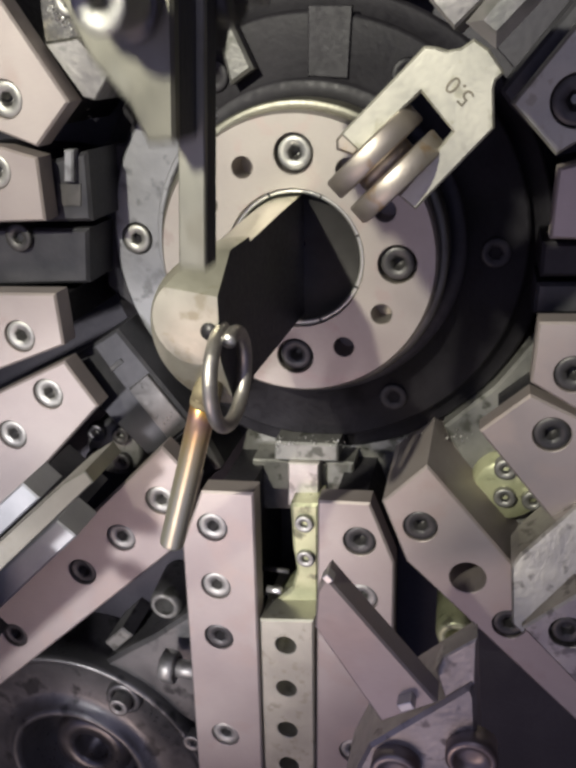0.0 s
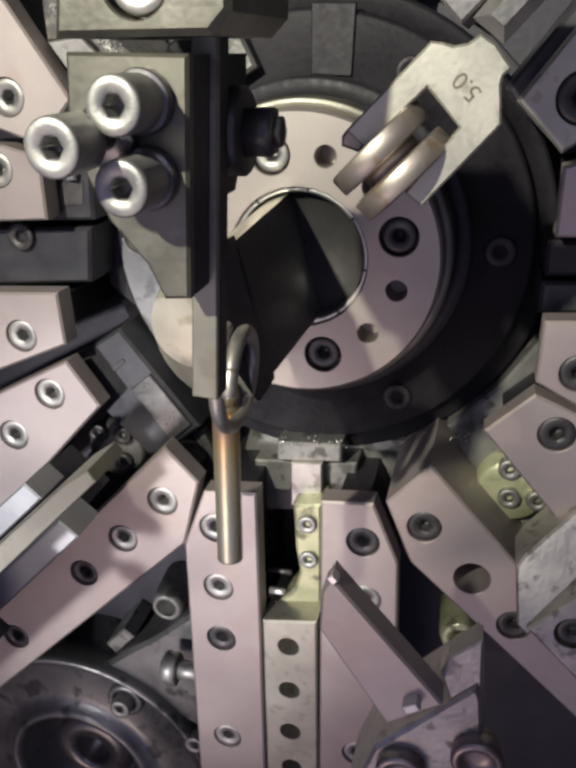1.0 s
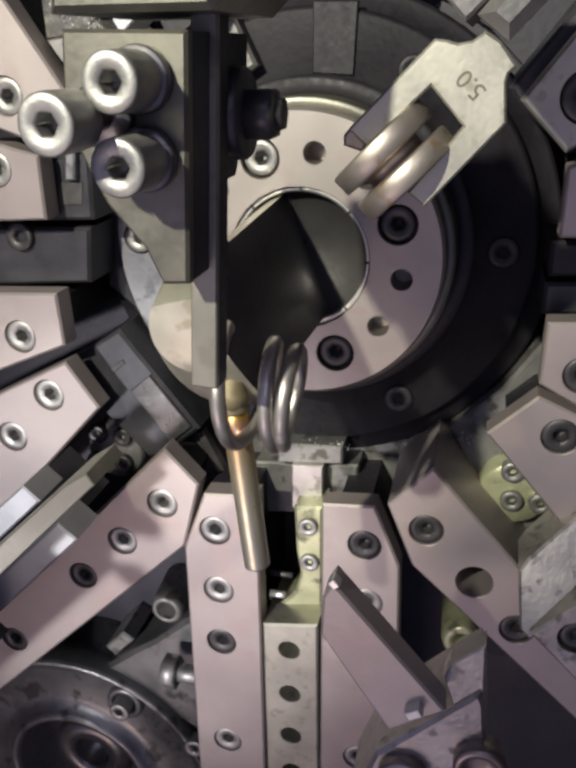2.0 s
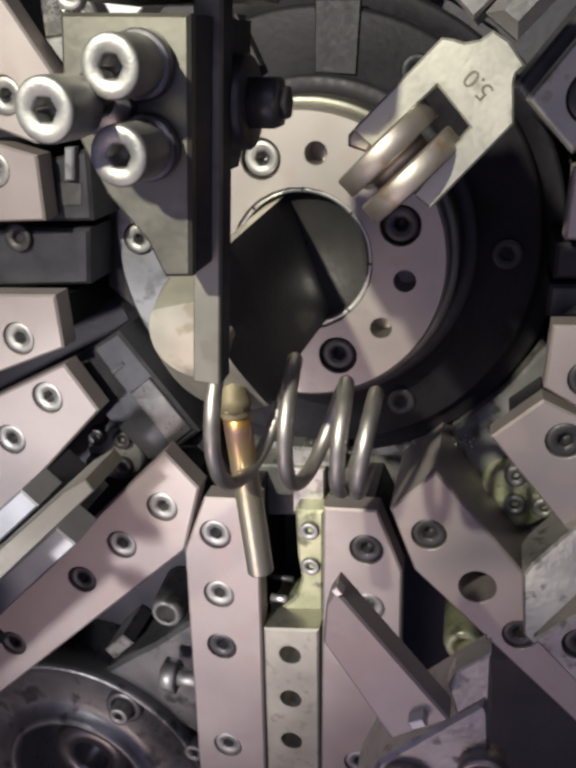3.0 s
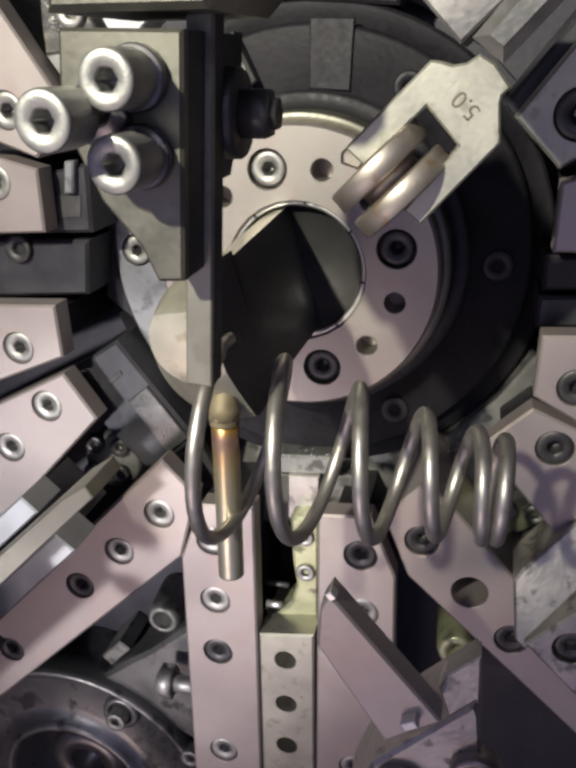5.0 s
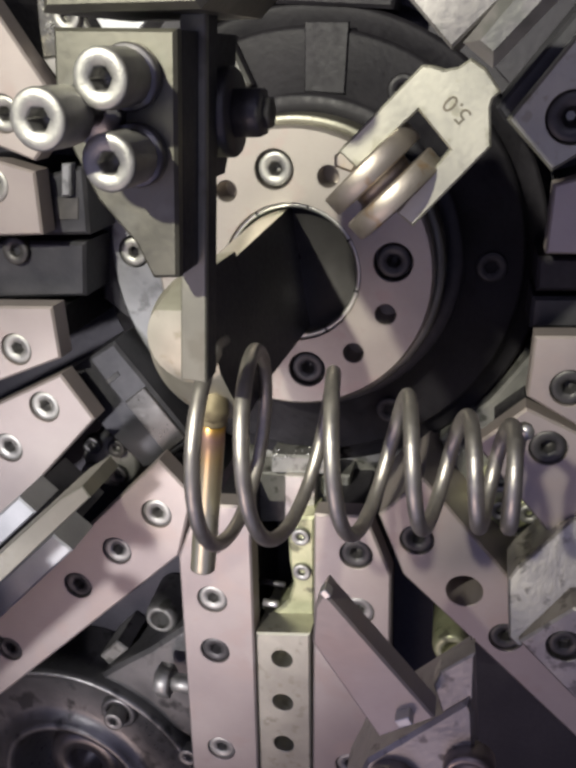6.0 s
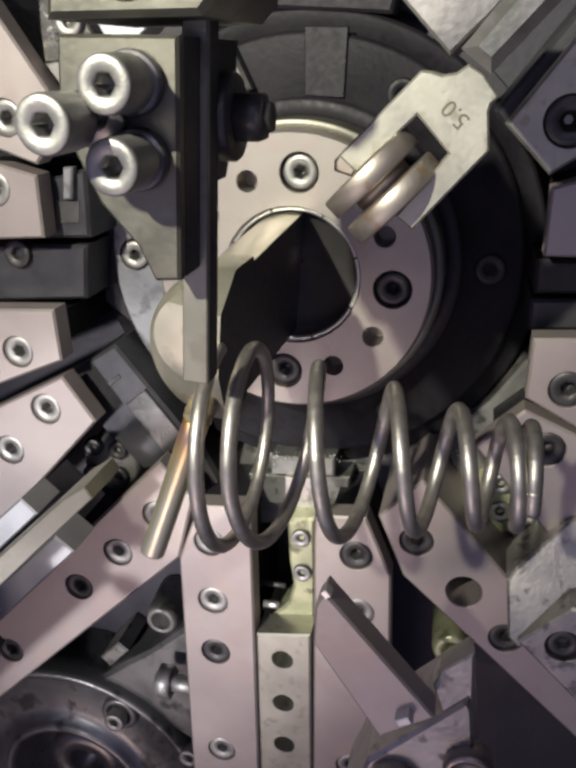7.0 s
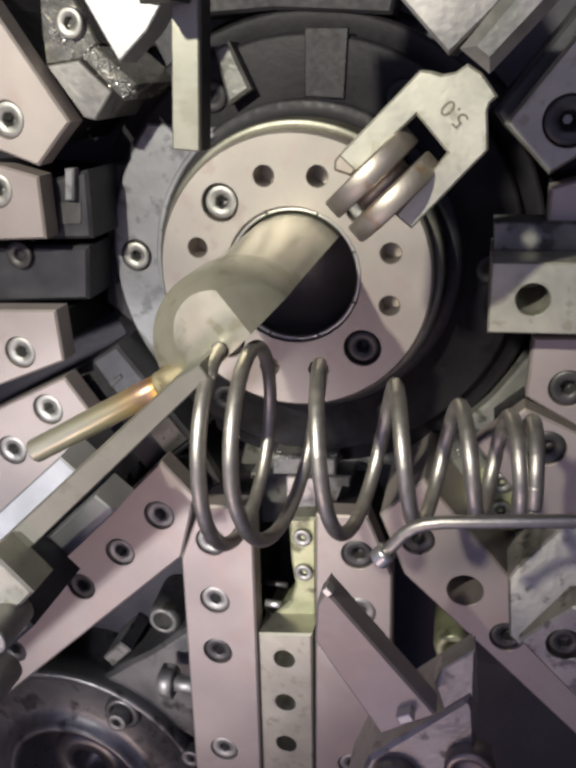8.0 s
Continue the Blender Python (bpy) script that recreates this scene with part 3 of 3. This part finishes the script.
part("clamp_jaw", plate([(79.5, -98.8), (81.4, -92.9), (92.3, -82.6), (93.2, -102.8), (83.7, -111.5)], -101, 8, 0.6), WORN, bt)
part("nub", box(-2.8, 2.8, -1.5, 3.5, -1.8, 1.8, 0.6, Matrix.Translation(((71.0, -101.6)[0], -116, (71.0, -101.6)[1])) @ Matrix.Rotation(radians(-30), 4, "Y")), BRIGHT, bt, "small bright wedge")
for x, z in ((94.2, -130.5), (68.0, -143.5)):
    part("clamp_screw", lathe([(9.2, -100), (9.2, -107.5), (8.6, -108.6), (6.4, -109), (6.0, -106), (2, -105.5)], 40, "y", (x, 0, z)), COPPERY, bt, "cap screw with coppery sheen")

# ---- right clamp on the slanting bar ----
cl = thing("bar_clamp", (110, -10, -110), "scratched steel clamp block with a dark cap screw", "clamp")
bm = plate([(107.4, -110.3), (110.4, -105.8), (130.7, -86.2), (167.9, -59.4), (176.3, -109.3), (134.2, -114.6), (114.1, -135.4), (109.4, -132.0)], -25, 24, 0.9)
low = min(v.co.z for v in bm.verts)
for v in bm.verts:
    v.co.y += (v.co.z - low) * 0.55 - 6
part("body", bm, WORN, cl)
part("front", plate([(113.5, -130.9), (133.1, -110.4), (173.3, -99.7), (188.9, -191.7), (138.7, -156.4)], -32, 30, 1.0, [(*(132.3, -130.0), 8.2, 6)]), WORN, cl, "steel clamp front")
x, z = (132.3, -130.0)
screw(cl, x, z, -30.5, 6.9, BLACK)

# ---- castings and bosses between the bars ----
g = thing("centre_guide", (0, 50, -100), "oily steel guide block behind the centre bar", "guide block")
part("upper_block", plate([(-27.3, -102.9), (27.7, -98.6), (28.1, -114.7), (9.1, -118.6), (9.1, -129.3), (-28.3, -134.3)], 40, 30, 1.0), IRON, g)
part("ledge", plate([(-13.2, -87.7), (20.4, -85.8), (20.5, -95.9), (-13.4, -98.7)], 34, 30, 1.0), IRON, g, "oily ledge")
part("tongue", plate([(-5.0, -97.1), (11.1, -96.0), (11.1, -120.5), (-5.3, -122.7)], 30, 12, 0.6), WORN, g)
part("web", plate([(-1.3, -114.4), (13.6, -112.4), (13.7, -185.8), (-18.7, -191.8), (-16.4, -180.7), (-8.0, -174.6), (-0.8, -166.2), (2.0, -154.7), (-0.0, -141.1)], 18, 20, 1.5), GREASE, g, "greased casting web")
for p in ((6.4, -124.1), (7.0, -145.4)):
    screw(g, p[0], p[1], 15.5, 4.9, SCREW)
x, z = (-6.3, -162.8)
part("stud", lathe([(2.0, x - 6), (2.0, x + 1.4), (1.6, x + 2)], 16, "x", (0, 10, z)), BRIGHT, g, "small bright stud")
x, z = (-9.6, -158.9)
part("stud", lathe([(1.6, x - 9), (1.6, x + 6), (1.2, x + 6.5)], 16, "x", (0, 22, z)), BLACK, g)


def boss(name, at, r, y, back, screws, mat, label, hole=0.0, sr=4.9, smat=None):
    t = thing(name, (at[0], back, at[1]), label, "boss")
    prof = [(r + 3, back), (r + 1, y + 5), (r, y + 1.2), (r - 1.2, y)]
    if hole:
        prof += [(hole + 0.6, y), (hole, y + 0.6), (hole, y + 40)]
    part("body", lathe(prof, 48, "y", (at[0], 0, at[1])), mat, t)
    for i, p in enumerate(screws):
        screw(t, p[0], p[1], y - 3.5, sr, smat or SCREW, turn=i)
    return t


boss("greased_boss", (105.2, -102.0), 16.5, 34, 76, [(103.3, -89.0), (104.3, -104.8), (117.7, -104.7)], GREASE, "round greased boss with three cap screws", sr=5.4)
boss("screw_boss", (-103.1, -100.3), 15.5, 30, 76, [(-96.9, -89.8), (-97.7, -105.9), (-111.2, -89.5), (-113.7, -106.0)], IRON, "round grey boss with four dark cap screws", sr=5.2, smat=BLACK)
boss("greased_pipe_boss", (86.8, -185.4), 9.8, 20, 76, [], GREASE, "greased tubular boss with open bore", hole=5.4)
boss("dark_pipe_boss", (-88.8, -215.9), 9.5, 45, 76, [], IRON, "dark tubular boss with open bore", hole=6.0)


def casting(name, outline, y, back, mat, label, screws=(), chamfer=1.5, smat=None, sr=7.0):
    cx, cz = outline[0]
    t = thing(name, (cx, back, cz), label, "casting")
    part("body", plate(outline, y, back - y, chamfer), mat, t)
    for p in screws:
        screw(t, p[0], p[1], y - 3, sr, smat or BLACK)
    return t


gc = casting("guide_casting", [(-118.7, -45.9), (-90.0, -27.1), (-50.8, -77.4), (-71.4, -94.7), (-79.9, -97.1), (-103.9, -72.3)], 22, 77, SIDE, "dark machined guide casting with slot and cover strip")
# slot is not cut: a black strip stands for its inner shade
part("slot", plate([(-96.3, -48.5), (-89.2, -42.6), (-87.8, -44.6), (-94.9, -50.5)], 21.5, 4, 0.2), BLACK, gc, "narrow dark slot")
part("cover_strip", plate([(-85.9, -58.6), (-74.9, -49.6), (-54.4, -75.7), (-65.8, -85.9)], 20, 4, 0.5), OILED, gc, "oily cover strip")
gc = casting("guide_casting", [(-82.1, -64.2), (-57.5, -86.1), (-43.6, -108.2), (-56.6, -117.4), (-76.3, -95.5)], 34, 77, SIDE, "dark machined guide casting beside the flange")
part("edge_strip", plate([(-57.1, -85.6), (-53.5, -84.1), (-42.6, -106.0), (-46.0, -108.5)], 33, 6, 0.4), OILED, gc)
sd = casting("side_block", [(-112.9, 54.4), (-91.8, 59.5), (-92.7, 28.0), (-116.9, 26.9)], 14, 77, SIDE, "dark grey machined block with recess")
# black plate in place of a recess, dark as its shaded inside
part("slot", plate([(-107.9, 44.9), (-95.9, 45.1), (-97.2, 34.8), (-109.3, 34.4)], 13.5, 3, 0.3), BLACK, sd, "dark slot")
part("rib", plate([(-100.7, 60.2), (-96.2, 60.3), (-97.9, 46.1), (-102.6, 46.0)], 10, 5, 0.8), GREY, sd, "worn rib")
casting("side_block", [(-199.3, 21.0), (-97.4, 23.4), (-100.2, -3.0), (-207.0, -11.8)], 18, 77, SIDE, "dark oily block with a black screw", [(-133.3, 18.4)])
casting("side_block", [(-98.9, 59.3), (-82.8, 59.5), (-87.2, -26.5), (-104.9, -12.1)], 45, 77, DARK, "dark oily block behind the tools")
sb = casting("silver_block", [(-102.5, 103.5), (-87.2, 105.4), (-73.2, 92.6), (-82.3, 81.1), (-87.4, 82.3)], 8, 77, CAST, "grey milled block wet with oil", chamfer=0.6)
part("chip_strip", plate([(-84.6, 107.1), (-77.9, 110.7), (-59.8, 95.9), (-67.5, 89.2)], 6, 50, 0.6), WET, sb, "oily strip crusted with glittering chips")
casting("oily_block", [(-105.0, 117.8), (-104.0, 134.7), (-92.1, 136.1), (-79.3, 112.0), (-87.8, 105.6), (-104.8, 103.5)], 12, 77, WET, "dark oily block with one bright cap screw", [(-90.4, 119.9)], chamfer=0.8, smat=SCREW, sr=6.4)
casting("upper_slide", [(-75.0, 128.8), (-39.9, 127.7), (-48.5, 115.6), (-61.4, 104.3)], -8, 10, ALU, "brightly lit pointed slide end", chamfer=0.6)
casting("upper_lug", [(-36.1, 109.3), (-29.2, 112.3), (-19.6, 92.6), (-30.4, 85.7)], 36, 77, IRON, "light grey cast lug on the flange")
casting("flange_key", [(3.2, 117.5), (22.5, 117.0), (21.0, 88.0), (3.0, 89.0)], 43.6, 46, DARK, "oily key block let into the flange", chamfer=0.5)
casting("upper_beam", [(-63.4, 142.2), (43.6, 138.4), (40.1, 121.7), (-11.8, 125.0), (-65.0, 122.3)], 50, 77, DARK, "dark beam above the flange")
casting("arm_plate", [(85.6, 83.6), (127.3, 138.5), (159.1, 137.2), (105.8, 63.2), (90.4, 77.5)], 24, 77, SIDE, "dark reddish arm plate behind the fork")
casting("side_block", [(107.4, 25.9), (161.2, 28.1), (163.5, 14.2), (107.8, 11.3)], 16, 77, DARK, "dark block beside the flange")
casting("side_block", [(107.4, 7.1), (165.4, 10.2), (167.6, -3.0), (107.2, -6.9)], 22, 77, SIDE, "oily dark grey block beside the flange")
casting("corner_casting", [(72.0, -75.3), (95.0, -51.3), (110.7, -27.6), (162.4, -73.2), (179.3, -186.9), (116.3, -153.4)], 44, 77, IRON, "oily grey casting corner with scraped surface")
casting("corner_casting", [(-34.6, -92.5), (-18.0, -96.7), (51.0, -90.7), (70.2, -73.2), (78.4, -86.3), (62.7, -120.3), (-41.2, -117.7)], 58, 77, IRON, "oily grey casting under the flange")

# lit left side of the flange, drawn as a lighter plate
fc = thing("flange_lit_side", (AX - 80, 50, AZ), "lighter grey plate for the lit side of the flange", "cover")
arc = [(AX + r * math.cos(math.radians(a)), AZ + r * math.sin(math.radians(a))) for r, seq in ((99, range(140, 221, 5)), (71, range(235, 119, -5))) for a in seq]
part("body", plate(arc, 42.5, 10, 1.2, [(AX - 87, AZ, 8.4, 4)]), GREY, fc)
screw(fc, AX - 87, AZ, 41.5, 7.2, SCREW, turn=0.4)
rim = [(AX + r * math.cos(math.radians(a)), AZ + r * math.sin(math.radians(a))) for r, seq in ((74.5, range(125, 231, 5)), (71.2, range(230, 124, -5))) for a in seq]
part("rim", plate(rim, 38.5, 4, 0.8), GREY, fc, "raised cast rim")

# ---- round housing low on the machine ----
hx, hz = -156.0, -353.0
ho = thing("round_housing", (hx, 77, hz), "oily round cast housing with stepped rim", "housing")
part("body", lathe([(95.5, 77), (95.5, 34), (94.6, 31.2), (92.5, 30.2), (91, 31.5), (90, 34.5), (84, 36), (62, 36.5), (56, 35), (52.5, 31.5), (50.5, 29.6), (48, 29.2), (46, 30.4), (44.6, 34), (42, 62), (20, 70), (6, 71)], 128, "y", (hx, 0, hz)), HOUSING, ho)
part("hub", lathe([(30, 72), (29, 54), (26, 48), (20, 46.5), (14, 47), (12, 50), (11.5, 66)], 64, "y", (hx, 0, hz)), OILED, ho, "dull inner hub")
x, z = (-117.3, -283.9)
part("screw_boss", lathe([(13, 40), (12, 33), (11, 31.6), (8, 31.4), (7.6, 34)], 40, "y", (x, 0, z), caps=False), HOUSING, ho, "cast screw boss")
screw(ho, x, z, 24, 6.6, SCREW, 14)
x, z = (-71.1, -309.5)
screw(ho, x, z, 30, 6.6, SCREW, 8)
part("bracket", plate([(-135.6, -265.6), (-110.4, -245.4), (-94.9, -234.0), (-68.3, -210.4), (-56.8, -226.7), (-61.1, -307.0), (-93.5, -289.4)], 38, 38, 2.5), HOUSING, ho, "cast bracket carrying a bolt")
bx, bz = (-77.4, -237.5)
part("hex_bolt_head", lathe([(9.0, bx - 4), (10.2, bx - 3), (10.2, bx + 4.5), (9.4, bx + 5)], 6, "x", (0, 20, bz)), SCREW, ho, "zinc hexagon bolt head")
part("hex_bolt_shank", lathe([(5.4, bx), (5.4, bx + 24)], 24, "x", (0, 20, bz)), SCREW, ho)
casting("small_block", [(-133.4, -252.8), (-119.9, -238.4), (-113.1, -243.8), (-127.3, -259.6)], 46, 77, IRON, "small oily block on the back plate", chamfer=1.0)

# ---- swarf and oil beads ----
rng = random.Random(5)
bm = bmesh.new()
for (ax, az), (bx2, bz2), y, count in (((-81.0, 108.1), (-63.6, 92.7), 5.6, 260), ((-90.6, 109.9), (-99.9, 117.7), 11.4, 70), ((-103.4, 75.5), (-97.6, 70.4), 40, 14), ((-14.2, -85.9), (23.1, -84.1), 33.5, 40), ((109.7, -123.4), (118.4, -137.1), 43.4, 50),
                                       ((-16.0, -172.9), (0.3, -181.5), 17.4, 30), ((50.9, -82.6), (82.9, -79.2), 44, 40)):
    for k in range(count):
        u = rng.random()
        c = Vector((ax + (bx2 - ax) * u + rng.gauss(0, 1.6), y - rng.random() * 1.0, az + (bz2 - az) * u + rng.gauss(0, 1.6)))
        s = rng.uniform(0.25, 0.85)
        m = Matrix.Translation(c) @ Euler((rng.random() * 6, rng.random() * 6, rng.random() * 6)).to_matrix().to_4x4() @ Matrix.Diagonal((s, s * 0.5, s * 0.3, 1))
        bmesh.ops.create_icosphere(bm, subdivisions=1, radius=1, matrix=m)
tagged(part("metal_chips", bm, BRIGHT), "scattered bright metal chips and oil beads", "swarf", kind="stuff")

# ---- coil spring ----
SEG = 12
TURNS = 6.3
F0 = Vector((5.2, -96, 18.5))


def lerp(x, table):
    for (a, p), (b, q) in zip(table, table[1:]):
        if x <= b:
            return p + (q - p) * max(0.0, (x - a) / (b - a))
    return table[-1][1]


def fed(t):
    """Turns of wire formed by the time t."""
    return lerp(t, [(0, 1.05), (0.5, 1.1), (1.0, 1.24), (1.3, 1.48), (1.5, 1.7), (1.7, 2.0), (2.2, 2.65), (2.8, 3.4), (3.0, 3.6), (3.2, 3.85), (3.5, 4.25),
                    (4.0, 4.75), (4.5, 5.2), (5.2, 5.6), (5.8, 5.9), (6.5, 6.2), (7.0, 6.3), (8.0, 6.3)])


def radius(u):
    return lerp(u, [(-1, 14.5), (0, 15), (1.2, 16), (2.2, 17.5), (3.2, 22.5), (4.2, 27.3), (4.7, 30), (5.2, 32), (5.6, 33.5), (7, 33.5)])


def along(u):
    return lerp(u, [(-1, 4), (0, 7.5), (0.6, 9.5), (1.05, 11.5), (1.6, 18.5), (2.05, 25), (3.05, 44), (4.05, 68.5), (5.05, 95), (5.5, 99.5), (6.05, 104.5), (6.3, 107), (7, 112.5)])


def wire_pose(u, n, tilt):
    r = radius(u)
    if u <= n:
        th = math.tau * (n - u)
        zc = F0.z - radius(n)
        p = Vector((F0.x + along(n) - along(u), F0.y - r * math.sin(th), zc + r * math.cos(th)))
        m = Matrix.Translation(p) @ Matrix.Rotation(th, 4, "X")
        return Matrix.Translation(F0) @ Matrix.Rotation(tilt, 4, "Y") @ Matrix.Translation(-F0) @ m
    s = math.tau * r * (u - n)
    k = min(1.0, s / 15)
    return Matrix.Translation(F0 + Vector((-13 * k * k * (3 - 2 * k), s, -4 * k)))


spring = thing("coil_spring", (0, 0, 0), "growing conical coil spring of oily round steel wire", "spring")
PIECES = []
count = int(TURNS * SEG)
for i in range(count):
    ua, ub = TURNS * i / count, TURNS * (i + 1) / count
    uc = (ua + ub) / 2
    inv = wire_pose(uc, 7, 0).inverted()
    pts = [inv @ wire_pose(ua + (ub - ua) * k / 6, 7, 0).translation for k in range(-1, 8)]
    bm = tube(pts[1:-1], 2.45, 16, caps=i in (0, count - 1), ends=(pts[0], pts[-1]))
    PIECES.append((part("wire_piece", bm, WIRE, spring), uc))
    if i == 0:
        part("cut_end", tube([pts[1] + (pts[1] - pts[2]) * 0.12, pts[1] + (pts[1] - pts[2]) * 0.08, pts[1]], 2.46, 16), BRIGHT, PIECES[0][0], "bright cut wire end")


def scaled(m):
    return Matrix.Translation(m.translation * MM) @ m.to_3x3().to_4x4()


def motions():
    turn = [(0, 0), (0.5, 3.3), (1.0, 14.5), (1.5, 20.5), (3, 21.7), (3.5, 21.9), (4, 21.8), (4.5, 19), (6, 9), (6.5, 3.8), (7, -4.8), (7.5, -13.2), (7.6, -27), (7.7, -39), (7.8, -43), (8, -44.5)]
    walk(sp, [(t, pose(AX * MM, 0, AZ * MM, 0, -a, 0)) for t, a in turn])
    lift = [(0, 35, 0), (0.1, 18, 0), (0.2, 3.8, 0), (0.3, -2, 0), (0.5, -2.2, 0), (1, -1.4, 0), (1.5, 0.6, 0), (3, 5.2, 0.4), (3.5, 6, 0), (4, 6.6, -0.4), (4.5, 6.8, -0.6), (6, 8.6, -0.9),
            (7.3, 8.8, -0.9), (7.4, 16.5, -0.8), (7.5, 31, -0.6), (7.6, 42, 0), (7.7, 54, 0), (7.8, 62, 0), (7.9, 67, 0), (8, 69, 0)]
    walk(cu, [(t, pose(x * MM, -0.130, (60 + z) * MM)) for t, z, x in lift])
    sweep = Vector((4.3, 18.6)) - Vector((-37.9, -27.6))
    reach = [(0, 0), (7.4, 0), (7.5, 0.12), (7.6, 0.5), (7.7, 0.85), (7.8, 0.97), (8, 1)]
    walk(lc, [(t, pose((-80 + sweep.x * k) * MM, -0.100, (-70 + sweep.y * k) * MM)) for t, k in reach])
    walk(cg, [(t, pose((-80 + sweep.x * k * 0.48) * MM, -0.060, (-70 + sweep.y * k * 0.48) * MM)) for t, k in reach])
    walk(rs, [(t, pose((120 + x) * MM, -0.020, 15 * MM)) for t, x in [(0, 90), (7.5, 90), (7.6, 60), (7.7, 16), (7.8, 2), (8, 0)]])
    walk(hk, [(t, pose((90 + x) * MM, -0.130, -30 * MM)) for t, x in [(0, 110), (7.4, 110), (7.5, 75), (7.6, 43), (7.7, 28), (7.8, 5), (7.9, 1), (8, 0)]])
    sag = [(0, 0), (1.5, 4), (3, 9.5), (3.5, 9), (4, 8), (4.5, 6.5), (6, 1.5), (7.6, 0), (7.75, 0.5), (7.85, 1.2), (8, 0)]
    for ob, u in PIECES:
        walk(ob, [(k / 10, scaled(wire_pose(u, fed(k / 10), radians(lerp(k / 10, sag))))) for k in range(81)])


motions()
